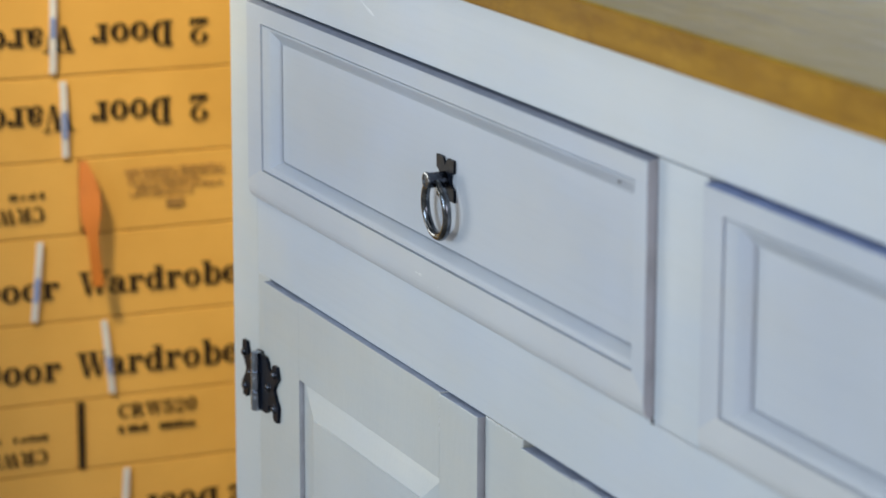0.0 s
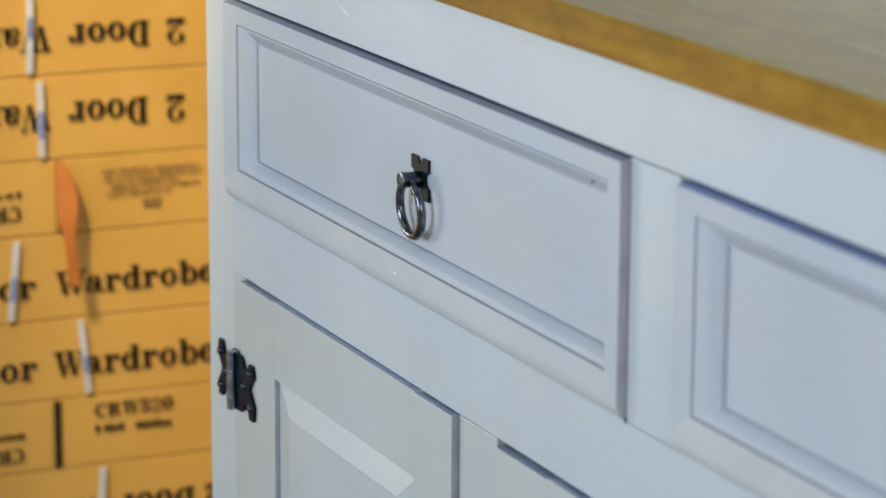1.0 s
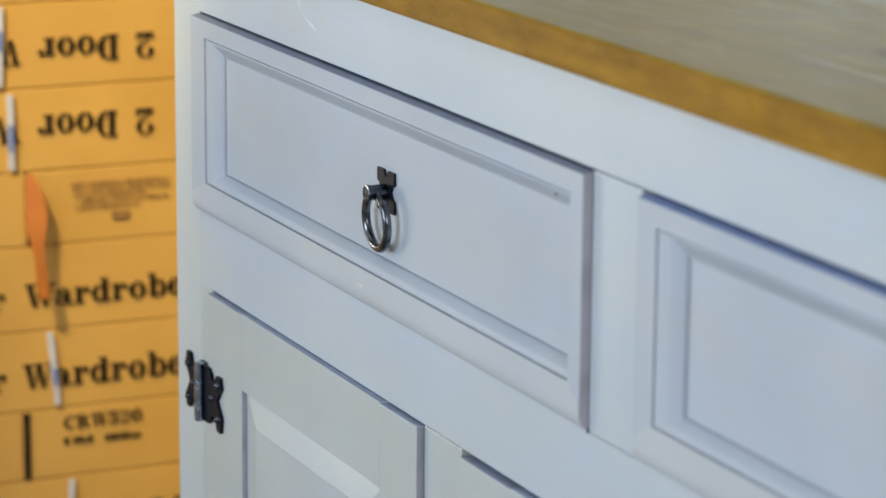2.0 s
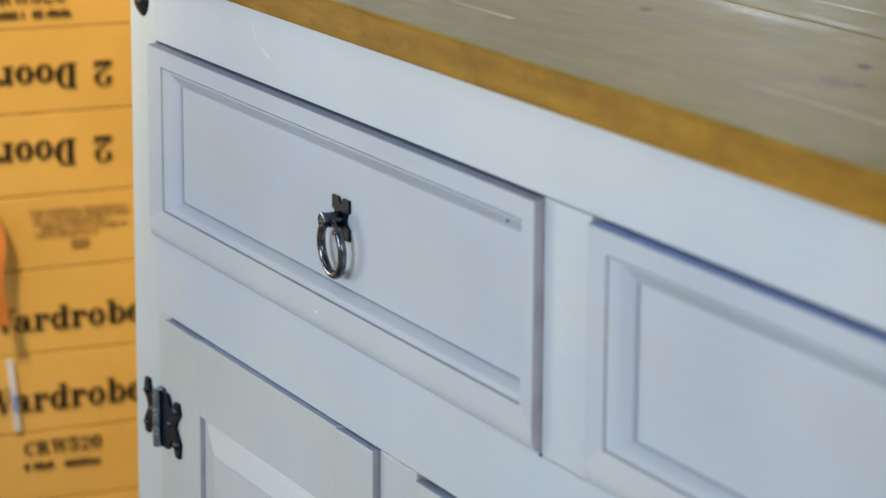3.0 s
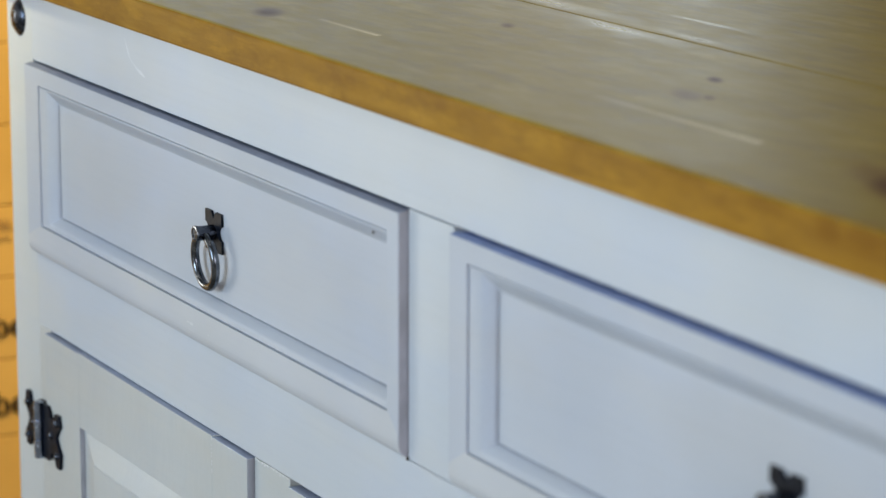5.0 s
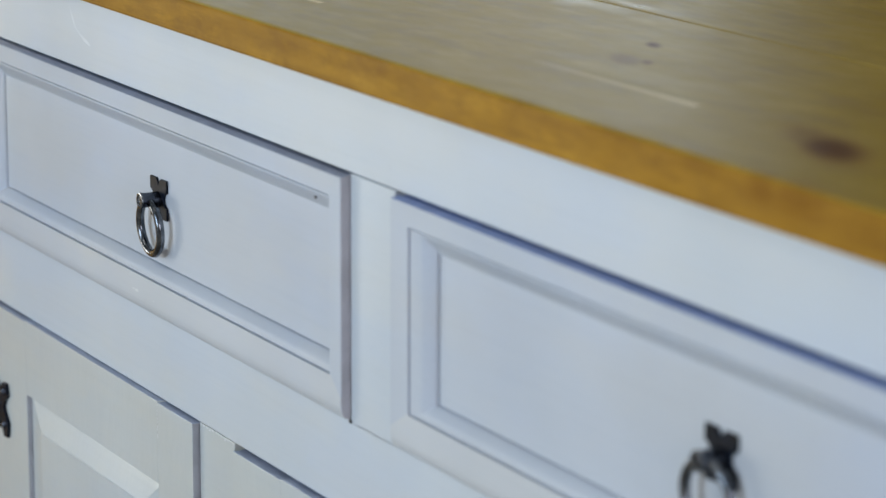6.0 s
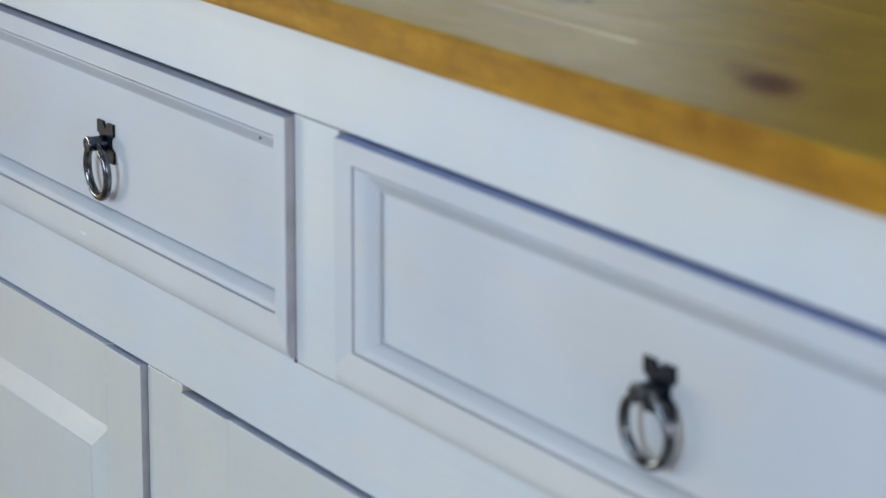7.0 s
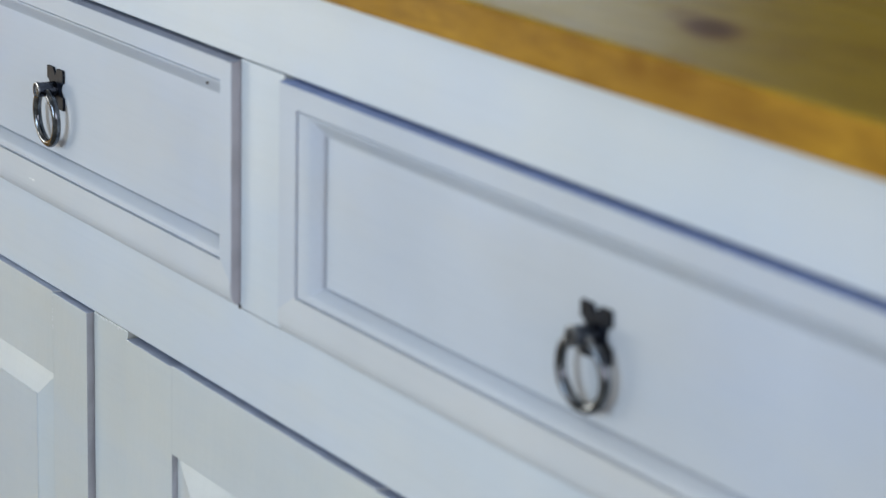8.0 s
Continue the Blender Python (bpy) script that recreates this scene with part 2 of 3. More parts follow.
TOP_SHADE = plain("blue_top_shade", (0.20, 0.27, 0.50), 0.5, 60, 0.1)
# darker colours that carry the shade on board edges facing right or up
EDGE_SHADE = plain("edge_shade", (0.40, 0.41, 0.445), 0.55, 60, 0.1)
DOOR_TOP_SHADE = plain("door_top_shade", (0.36, 0.41, 0.53), 0.55, 60, 0.1)
SIDE_SHADE = plain("side_shade", (0.43, 0.415, 0.44), 0.55, 60, 0.1)
BARE = plain("bare_wood", (0.42, 0.29, 0.16), 0.7, 20, 0.15)
FLECK = plain("white_paint_chip", (0.74, 0.76, 0.77), 0.3, 80, 0.05)
PALE = plain("pale_paint", (0.72, 0.765, 0.805), 0.35, 80, 0.04)
DARK = plain("dark_gap", (0.05, 0.04, 0.03), 0.9, 20, 0.2)

# ---- mesh helpers ----


def finish(name, bm, mat, parent=None, label="", smooth=False):
    bmesh.ops.recalc_face_normals(bm, faces=bm.faces)
    if smooth == "some":
        for e in bm.edges:
            e.smooth = e.calc_face_angle(0) < radians(35) and all(f.smooth for f in e.link_faces)
    me = bpy.data.meshes.new(name)
    bm.to_mesh(me)
    bm.free()
    me.materials.append(mat)
    if smooth and smooth != "some":
        for p in me.polygons:
            p.use_smooth = True
        me.set_sharp_from_angle(angle=radians(40))
    ob = new(name, me)
    if parent is not None:
        ob.parent = parent
    return tagged(ob, label)


def part(name, bm, mat, parent, label="", smooth=False):
    return finish(name, bm, mat, parent, label, smooth)


def block(x0, x1, y0, y1, z0, z1, bevel=0.0012, segments=2):
    bm = bmesh.new()
    bmesh.ops.create_cube(bm, size=1)
    for v in bm.verts:
        v.co = Vector((x0 + (v.co.x + 0.5) * (x1 - x0), y0 + (v.co.y + 0.5) * (y1 - y0), z0 + (v.co.z + 0.5) * (z1 - z0)))
    if bevel:
        bmesh.ops.bevel(bm, geom=bm.edges[:], offset=bevel, segments=segments, affect="EDGES", profile=0.5)
    return bm


def front_panel(x0, x1, z0, z1, loops, smooth_from=999):
    """A board facing -y: rectangular loops of (left, right, bottom, top inset, y and, where it differs, y along the bottom), closed at both ends."""
    bm = bmesh.new()
    rings = []
    for l, r, b, t, y, *low in loops:
        yb = low[0] if low else y
        knee = z0 + max(b + 0.001, 0.0120)
        rings.append([bm.verts.new(p) for p in ((x0 + l, yb, z0 + b), (x1 - r, yb, z0 + b), (x1 - r, y, knee), (x1 - r, y, z1 - t), (x0 + l, y, z1 - t), (x0 + l, y, knee))])
    for n, (a, b) in enumerate(zip(rings, rings[1:])):
        for i in range(6):
            bm.faces.new((a[i], a[(i + 1) % 6], b[(i + 1) % 6], b[i])).smooth = n >= smooth_from
    bm.faces.new(rings[0])
    bm.faces.new(rings[-1])
    return bm


def extruded(outline, y0, y1, bevel=0.0):
    """A plate in the xz plane from y0 (front) to y1."""
    bm = bmesh.new()
    a = [bm.verts.new((x, y0, z)) for x, z in outline]
    b = [bm.verts.new((x, y1, z)) for x, z in outline]
    bm.faces.new(a)
    bm.faces.new(b[::-1])
    n = len(a)
    for i in range(n):
        bm.faces.new((a[i], b[i], b[(i + 1) % n], a[(i + 1) % n]))
    return bm


def lathe(profile, steps=24):
    """Turned round the y axis: profile of (radius, y)."""
    bm = bmesh.new()
    rings = []
    for r, y in profile:
        if r == 0:
            rings.append([bm.verts.new((0, y, 0))])
        else:
            rings.append([bm.verts.new((r * math.cos(2 * math.pi * i / steps), y, r * math.sin(2 * math.pi * i / steps))) for i in range(steps)])
    for a, b in zip(rings, rings[1:]):
        for i in range(steps):
            j = (i + 1) % steps
            if len(a) == 1 and len(b) > 1:
                bm.faces.new((a[0], b[i], b[j]))
            elif len(b) == 1 and len(a) > 1:
                bm.faces.new((a[i], b[0], a[j]))
            elif len(a) > 1:
                bm.faces.new((a[i], b[i], b[j], a[j]))
    return bm


def moved(bm, m):
    bmesh.ops.transform(bm, matrix=m, verts=bm.verts[:])
    return bm


def torus(big, small, steps=48, sides=14):
    """A ring in the xz plane."""
    bm = bmesh.new()
    rings = []
    for i in range(steps):
        a = 2 * math.pi * i / steps
        row = []
        for j in range(sides):
            c = 2 * math.pi * j / sides
            r = big + small * math.cos(c)
            row.append(bm.verts.new((r * math.cos(a), small * math.sin(c), r * math.sin(a))))
        rings.append(row)
    for i in range(steps):
        for j in range(sides):
            bm.faces.new((rings[i][j], rings[(i + 1) % steps][j], rings[(i + 1) % steps][(j + 1) % sides], rings[i][(j + 1) % sides]))
    return bm


# ---- the room ----


def slab(name, x0, x1, y0, y1, z0, z1, mat, label, category):
    return tagged(finish(name, block(x0, x1, y0, y1, z0, z1, 0), mat), label, category, kind="structure")


# unseen shell: openings for the lamps, tones chosen for bounce and reflections
slab("floor", -4.2, 5.2, -5.2, 2.4, -0.2, 0, CONCRETE, "grey concrete floor of a store room", "floor")
slab("ceiling", -4.2, 5.2, -5.2, 2.4, 4.0, 4.2, CEILING, "pale panelled ceiling of a store room", "ceiling")
for name, a, b, lo, hi in (("wall_north_1", -2.7, 5.2, 0, 4.0), ("wall_north_2", -4.2, -3.9, 0, 4.0), ("wall_north_sill", -3.9, -2.7, 0, 0.8), ("wall_north_lintel", -3.9, -2.7, 2.4, 4.0)):
    slab(name, a, b, 2.2, 2.4, lo, hi, WALL_DARK, "unseen wall behind the sideboard, dark to dim the top's reflection", "wall")
for name, a, b, lo, hi in (("wall_west_1", -5.2, -3.4, 0, 4.0), ("wall_west_2", -1.0, 0.2, 0, 4.0), ("wall_west_sill_1", -3.4, -1.0, 0, 0.1),
                           ("wall_west_lintel_1", -3.4, -1.0, 1.1, 4.0), ("wall_west_sill_2", 0.2, 2.2, 0, 0.8), ("wall_west_lintel_2", 0.2, 2.2, 2.4, 4.0)):
    slab(name, -4.2, -4.0, a, b, lo, hi, WALL, "grey painted wall beyond the cartons", "wall")
for name, a, b, lo, hi in (("wall_east_1", -5.2, -2.6, 0, 4.0), ("wall_east_2", -0.4, 2.2, 0, 4.0), ("wall_east_lintel", -2.6, -0.4, 2.5, 4.0)):
    slab(name, 5.0, 5.2, a, b, lo, hi, WALL, "unseen grey wall with an opening for the east fill", "wall")
for name, a, b, lo, hi in (("wall_south_1", -4.0, -0.9, 0, 4.0), ("wall_south_2", 1.5, 5.0, 0, 4.0), ("wall_south_lintel", -0.9, 1.5, 2.5, 4.0)):
    slab(name, a, b, -5.2, -5.0, lo, hi, WALL, "unseen grey wall with an opening for the front key", "wall")

# ---- the sideboard ----
# The frame's face is at FACE; doors and drawers stand proud of it, at y = 0.
FACE, LEFT, RIGHT, DEEP, UNDER = 0.0058, -0.6281, 0.669, 0.43, 0.7811
sideboard = tagged(new("sideboard"), "grey-white painted sideboard with a waxed pine top and iron pulls", "sideboard")


def plank(y0, y1, front_round, back_round):
    """A board of the top, run along x, with its long upper edges eased."""
    x0, x1 = LEFT - 0.012, RIGHT + 0.012
    sect = [(y0, UNDER + 0.0018), (y0 + 0.0005, UNDER + 0.0006), (y0 + 0.0018, UNDER)]
    sect += [(y1, UNDER)]
    for i in range(5):
        a = math.pi / 2 * i / 4
        sect.append((y1 - back_round * (1 - math.cos(a)), TOP - back_round * (1 - math.sin(a))))
    for i in range(5):
        a = math.pi / 2 * (1 - i / 4)
        sect.append((y0 + front_round * (1 - math.cos(a)), TOP - front_round * (1 - math.sin(a))))
    bm = bmesh.new()
    a = [bm.verts.new((x0, y, z)) for y, z in sect]
    b = [bm.verts.new((x1, y, z)) for y, z in sect]
    bm.faces.new(a)
    bm.faces.new(b)
    for i in range(len(a)):
        j = (i + 1) % len(a)
        bm.faces.new((a[i], a[j], b[j], b[i]))
    ob = part("top_plank", bm, WOOD, sideboard, "waxed honey pine board with knots")
    ob.data.materials.append(WOOD_EDGE)
    for p in ob.data.polygons:
        if abs(p.normal.z) < 0.6 and (p.center.y < 0.01 or abs(p.normal.x) > 0.5):
            p.material_index = 1
    return ob


plank(-0.0025, 0.2036, 0.0028, 0.0010)
plank(0.2043, DEEP + 0.006, 0.0010, 0.003)

DRAWER_L, DRAWER_R = (-0.580, -0.0108), (0.0455, 0.6150)
DR_TOP, DR_BOT = 0.7327, 0.6022
# two edges and the top of each door
DOORS = ((-0.5570, -0.2124, 0.5493), (-0.1545, 0.2040, 0.5480), (0.2560, 0.606, 0.5490))


def board(name, x0, x1, y0, y1, z0, z1, label="", mat=PAINT):
    return part(name, block(x0, x1, y0, y1, z0, z1, 0.0005), mat, sideboard, label)


board("post", LEFT, -0.5787, FACE, 0.045, 0.0, UNDER, mat=POST_PAINT)
board("post", 0.6195, RIGHT, FACE, 0.045, 0.0, UNDER)
board("post", LEFT, LEFT + 0.04, DEEP - 0.04, DEEP, 0.0, UNDER)
board("post", RIGHT - 0.04, RIGHT, DEEP - 0.04, DEEP, 0.0, UNDER)
board("top_rail", -0.5787, 0.6195, FACE, 0.026, 0.7353, UNDER)
board("middle_rail", -0.5787, 0.6195, FACE, 0.026, 0.5499, 0.6012)
board("bottom_rail", -0.5787, 0.6195, FACE, 0.026, 0.07, 0.125)
board("drawer_divider", -0.0105, 0.0398, FACE, 0.026, 0.5998, 0.7346)
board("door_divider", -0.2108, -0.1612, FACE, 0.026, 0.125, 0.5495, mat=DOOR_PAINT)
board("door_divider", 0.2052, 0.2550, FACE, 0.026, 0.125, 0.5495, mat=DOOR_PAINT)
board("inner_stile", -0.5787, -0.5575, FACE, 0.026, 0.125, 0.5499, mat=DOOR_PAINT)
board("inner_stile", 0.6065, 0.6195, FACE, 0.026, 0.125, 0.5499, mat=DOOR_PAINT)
board("side_panel", LEFT + 0.006, LEFT + 0.022, 0.045, DEEP - 0.04, 0.07, UNDER)
board("side_panel", RIGHT - 0.022, RIGHT - 0.006, 0.045, DEEP - 0.04, 0.07, UNDER)
part("back_panel", block(LEFT + 0.03, RIGHT - 0.03, DEEP - 0.012, DEEP - 0.006, 0.07, UNDER - 0.002, 0), BARE, sideboard, "plain unpainted back board")
part("base_board", block(LEFT + 0.022, RIGHT - 0.022, 0.026, DEEP - 0.02, 0.09, 0.106, 0), BARE, sideboard, "plain unpainted base board")
part("dust_board", block(LEFT + 0.022, RIGHT - 0.022, 0.027, DEEP - 0.02, 0.575, 0.585, 0), BARE, sideboard, "plain unpainted board under the drawers")


def arc(cx, cz, r, a0, a1, n):
    return [(cx + r * math.cos(radians(a0 + (a1 - a0) * i / n)), cz + r * math.sin(radians(a0 + (a1 - a0) * i / n))) for i in range(n + 1)]


def pull(px, pz, turned, parent):
    """A notched iron plate, a round post and a loose ring, turned a few degrees where it hangs."""
    y_face = 0.0072
    s = 0.0121
    out = [(-s, s), (-0.0032, s), (0.0, s - 0.0046), (0.0032, s), (s, s)]
    out += arc(s, 0.0, 0.0046, 90, 270, 8)
    out += [(s, -s), (0.0034, -s), (0.0, -s + 0.0044), (-0.0034, -s), (-s, -s)]
    out += arc(-s, 0.0, 0.0046, -90, 90, 8)
    bm = extruded([(px + x, pz + z) for x, z in out], y_face - 0.0016, y_face - 0.0001)
    part("pull_plate", bm, BLACK, parent, "blackened iron plate with notched edges")
    # the post, with a worn, slightly dished end
    bm = lathe([(0.0, -0.0119), (0.0034, -0.0120), (0.0040, -0.0127), (0.0047, -0.0126), (0.0050, -0.0116), (0.0045, -0.0095), (0.0044, -0.0050), (0.0046, -0.0010), (0.0046, 0.0), (0.0, 0.0)], 28)
    ob = part("pull_post", moved(bm, pose(px, y_face - 0.0012, pz - 0.0004)), IRON, parent, "blackened iron post", True)
    ob.data.materials.append(STEEL)
    for p in ob.data.polygons:
        if math.hypot(p.center.x - px, p.center.z - pz + 0.0004) > 0.0030 and p.center.y < y_face - 0.0120:
            p.material_index = 1
    bm = torus(0.0160, 0.0026)
    turn = Matrix.Translation((px, y_face - 0.0080, pz - 0.0016)) @ Euler((radians(3.5), 0, radians(turned))).to_matrix().to_4x4() @ Matrix.Translation((0, 0, -0.0156))
    part("pull_ring", moved(bm, turn), STEEL, parent, "worn steel ring", True)


def shaded_edges(ob, x_from, z_from, slot, mat):
    """The outer edges of a board, with their shade put into the colour."""
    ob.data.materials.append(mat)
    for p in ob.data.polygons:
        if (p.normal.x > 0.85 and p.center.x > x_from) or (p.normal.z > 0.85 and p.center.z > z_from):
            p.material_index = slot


def drawer(x0, x1, px, turned, l, mx, upper):
    r, g, q = 0.0132, 0.0114, 0.0217
    mz, mt = 0.0098, 0.0107
    # the front laps over the frame by its lip
    lip = FACE - 0.0003
    loops = [(0.003, 0.001, 0.001, -0.0010, 0.020), (0.003, 0.001, 0.001, -0.0010, lip), (0, 0, 0, -0.0010, lip), (0, 0, 0, 0, 0.0007, 0.0038)]
    # crisp along the top and the sides, broadly rounded along the bottom
    for k in range(1, 7):
        a = math.pi / 2 * k / 6
        e = 0.0007 * (1 - math.cos(a))
        loops.append((e, e, 0.0090 * (1 - math.cos(a)), e, 0.0007 * (1 - math.sin(a)), 0.0038 * (1 - math.sin(a))))
    shape = [(0.0, 0.0, 0.0), (0.0, 0.0001, 0.0024), (0.0, 0.0007, 0.0025), (0.0, 0.0010, 0.0010)]
    shape += [(u, 0.0, d) for u, d in ((0.10, 0.0009), (0.34, 0.0010), (0.42, 0.0014), (0.50, 0.0019), (0.58, 0.0026), (0.66, 0.0034), (0.74, 0.0043),
                                       (0.81, 0.0053), (0.87, 0.0063), (0.92, 0.0072))]
    shape += [(0.93, 0.0, 0.0122), (0.985, 0.0, 0.0122), (1.0, 0.0, 0.0074), (1.02, 0.0, 0.0072)]
    for u, e, d in shape:
        ux = u if u < 0.2 or u > 0.925 else 1 - (1 - u) * 0.62 if u < 0.9 else 0.925
        # along the top the moulding runs down to the panel with no open joint
        ut = 0.68 * (0.10 + 0.82 * (d - 0.0009) / 0.0063) + 0.32 * u if 0.05 < u < 0.92 else 1.0 if u > 0.9 else u
        loops.append((l + mx * ux + e, r + 0.0055 * u + e, q + mz * u + e, g + mt * ut + e, d))
    ob = part("drawer", front_panel(x0, x1, DR_BOT, DR_TOP, loops, 13), DRAWER_PAINT, sideboard, "closed drawer with a moulded, sunk panel front", "some")
    # top edge coloured as if in shade
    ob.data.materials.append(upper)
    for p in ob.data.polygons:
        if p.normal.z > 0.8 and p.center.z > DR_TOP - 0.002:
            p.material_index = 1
    shaded_edges(ob, x1 - 0.002, 9.0, 2, SIDE_SHADE)
    # a warmer grey along the lower frame
    ob.data.materials.append(BAND_PAINT)
    for p in ob.data.polygons:
        if p.center.z < DR_BOT + q - 0.001 and p.center.y < 0.004 and abs(p.normal.x) < 0.5:
            p.material_index = 3
    body = block(x0 + 0.006, x1 - 0.006, 0.0202, 0.40, DR_BOT + 0.004, DR_TOP - 0.012, 0)
    part("drawer_box", body, BARE, ob, "plain unpainted drawer box")
    pull(px, 0.6742, turned, ob)
    return ob


drawer(*DRAWER_L, -0.2675, -1.0, 0.0262, 0.0222, TOP_SHADE_GREY)
drawer(*DRAWER_R, 0.3386, 4.6, 0.0194, 0.0205, TOP_SHADE)


# dark block put in for the shade of the gap at the drawer's corner
part("joint_shade", block(DRAWER_L[1] - 0.0012, DRAWER_L[1] + 0.0012, FACE - 0.0006, FACE + 0.002, 0.5999, 0.6020, 0.0002), DARK, sideboard, "dark block for the shaded gap under the corner of the drawer")


def door(x0, x1, top):
    y, back, z0 = 0.0016, 0.020, 0.1275
    st_l, st_r, rl = 0.0645, 0.0530, 0.0518
    i0, i1, j0, j1 = x0 + st_l, x1 - st_r, z0 + rl, top - rl
    bx, bz = 0.026, 0.0195
    loops = [(0, 0, 0, 0, 0.017), (0, 0, 0, 0, 0.0050), (bx, bx, bz, bz, 0.0016), (bx + 0.0004, bx + 0.0004, bz + 0.0004, bz + 0.0004, 0.0010)]
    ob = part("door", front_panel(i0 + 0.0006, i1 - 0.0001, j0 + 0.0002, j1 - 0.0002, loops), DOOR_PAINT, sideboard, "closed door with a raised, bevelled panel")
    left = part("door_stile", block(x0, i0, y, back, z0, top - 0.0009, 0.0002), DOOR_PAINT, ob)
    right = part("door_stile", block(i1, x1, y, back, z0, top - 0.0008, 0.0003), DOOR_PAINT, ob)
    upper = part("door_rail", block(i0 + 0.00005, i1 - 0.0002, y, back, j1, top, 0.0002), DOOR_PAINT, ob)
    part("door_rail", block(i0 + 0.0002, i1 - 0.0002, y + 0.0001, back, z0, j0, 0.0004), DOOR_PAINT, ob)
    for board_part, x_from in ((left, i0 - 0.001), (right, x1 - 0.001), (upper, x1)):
        shaded_edges(board_part, x_from, 9.0, 1, EDGE_SHADE)
        shaded_edges(board_part, 9.0, top - 0.002, 2, DOOR_TOP_SHADE)
    return ob


for edges in DOORS:
    door(*edges)


def hinge(hx, hz):
    """A butterfly hinge of blackened iron: barrel, two shaped leaves, dome screws."""
    h, rad = 0.0205, 0.0036
    prof = [(0.0, -h)]
    for k in range(3):
        z0, z1 = -h + k * 2 * h / 3, -h + (k + 1) * 2 * h / 3
        prof += [(rad - 0.0006, z0 + 0.0002), (rad, z0 + 0.0008), (rad, z1 - 0.0008), (rad - 0.0006, z1 - 0.0002)]
    prof.append((0.0, h))
    ob = part("hinge", moved(lathe(prof, 20), pose(hx - 0.002, -0.0026, hz) @ pose(0, 0, 0, 90)), HINGE, sideboard, "blackened iron butterfly hinge", True)
    for side, y, w, up, low in ((-1, FACE, 0.0405, 0.0195, -0.0195), (1, 0.0016, 0.0345, 0.0172, -0.0208)):
        out = [(0.0, 0.0195), (0.0110, 0.0190), (0.0145, 0.0160), (0.0160, 0.0125), (w - 0.0130, 0.0112), (w - 0.0095, up), (w - 0.0025, up), (w, 0.0095), (w - 0.0055, 0.0045), (w - 0.0085, 0.0)]
        out += [(w - 0.0055, -0.0045), (w, -0.0105), (w - 0.0020, low), (w - 0.0085, low), (w - 0.0130, -0.0116), (0.0160, -0.0130), (0.0145, -0.0170), (0.0110, -0.0194), (0.0, -0.0198)]
        dx, dz = (-0.0062, -0.0016) if side < 0 else (0, 0)
        pts = [(hx + dx + side * x, hz + dz + z) for x, z in out]
        part("hinge_leaf", extruded(pts, y - 0.0024, y - 0.0001), BLACK, ob)
        for sx, sz in ((w - 0.0062, 0.0115), (w - 0.0062, -0.0120), (w - 0.0175, 0.0)):
            dome = lathe([(0.0, -0.0026), (0.0016, -0.0023), (0.0028, -0.0013), (0.0032, 0.0), (0.0, 0.0)], 14)
            part("screw", moved(dome, pose(hx + dx + side * sx, y - 0.0023, hz + dz + sz)), IRON, ob, "", True)


hinge(-0.5600, 0.4793)
dome = lathe([(0.0, -0.0050), (0.004, -0.0047), (0.0075, -0.0037), (0.0105, -0.0020), (0.0124, -0.0004), (0.0126, 0.0), (0.0, 0.0)], 32)
part("stud", moved(dome, pose(-0.6030, FACE - 0.0001, 0.7612)), IRON, sideboard, "domed blackened iron stud", True)


def flecks(name, spots, label):
    """Small raised chips and runs of paint on the frame: (x, y, z, half width, half height)."""
    bm = bmesh.new()
    for x, y, z, w, h in spots:
        ring = []
        for i in range(7):
            a = 2 * math.pi * i / 7
            k = 0.7 + 0.5 * random.random()
            ring.append(bm.verts.new((x + w * k * math.cos(a), y, z + h * k * math.sin(a))))
        top = bm.verts.new((x, y - min(w, h) * 0.4, z))
        for i in range(7):
            bm.faces.new((ring[i], ring[(i + 1) % 7], top))
    ob = part(name, bm, FLECK, sideboard, label, True)
    return tagged(ob, kind="stuff")


seam = [(-0.2654 + random.uniform(-0.0005, 0.0005), 0.0015, 0.5465 - 0.0026 * i + random.uniform(-0.001, 0.001), 0.0007, 0.0009) for i in range(9)]
lip = [(-0.2085 + 0.0043 * i + random.uniform(-0.001, 0.001), FACE - 0.0002, 0.5488 + random.uniform(-0.0006, 0.0006), 0.0016, 0.0008) for i in range(10)]
chips = [(-0.2949, 0.0, 0.6136, 0.0022, 0.0008), (-0.2900, 0.0, 0.6133, 0.0030, 0.0010), (-0.2640, 0.0001, 0.6120, 0.0016, 0.0006)]
flecks("paint_flecks", seam + lip + chips, "white chips of paint along the joints")


def paint_run():
    """A thin, pale run of paint across the top rail that ends in a flat smear."""
    bm = bmesh.new()
    n, prev = 26, None
    for i in range(n + 1):
        u = i / n
        x = -0.4065 + 0.0150 * u + 0.0200 * max(0.0, u - 0.55) ** 1.5 * 3
        z = 0.7722 - 0.0205 * u
        w = 0.0003 + 0.0006 * math.exp(-((u - 0.36) / 0.16) ** 2) + 0.0018 * math.exp(-((u - 0.90) / 0.10) ** 2)
        w *= 0.85 + 0.3 * random.random()
        cur = [bm.verts.new((x + a * w, FACE - d, z + a * w * 0.3)) for a, d in ((-1, 0.0), (-0.4, 0.00008), (0.4, 0.00008), (1, 0.0))]
        if prev:
            for k in range(3):
                bm.faces.new((prev[k], prev[k + 1], cur[k + 1], cur[k]))
        prev = cur
    part("paint_run", bm, PALE, sideboard, "pale run of paint on the top rail", True)


paint_run()
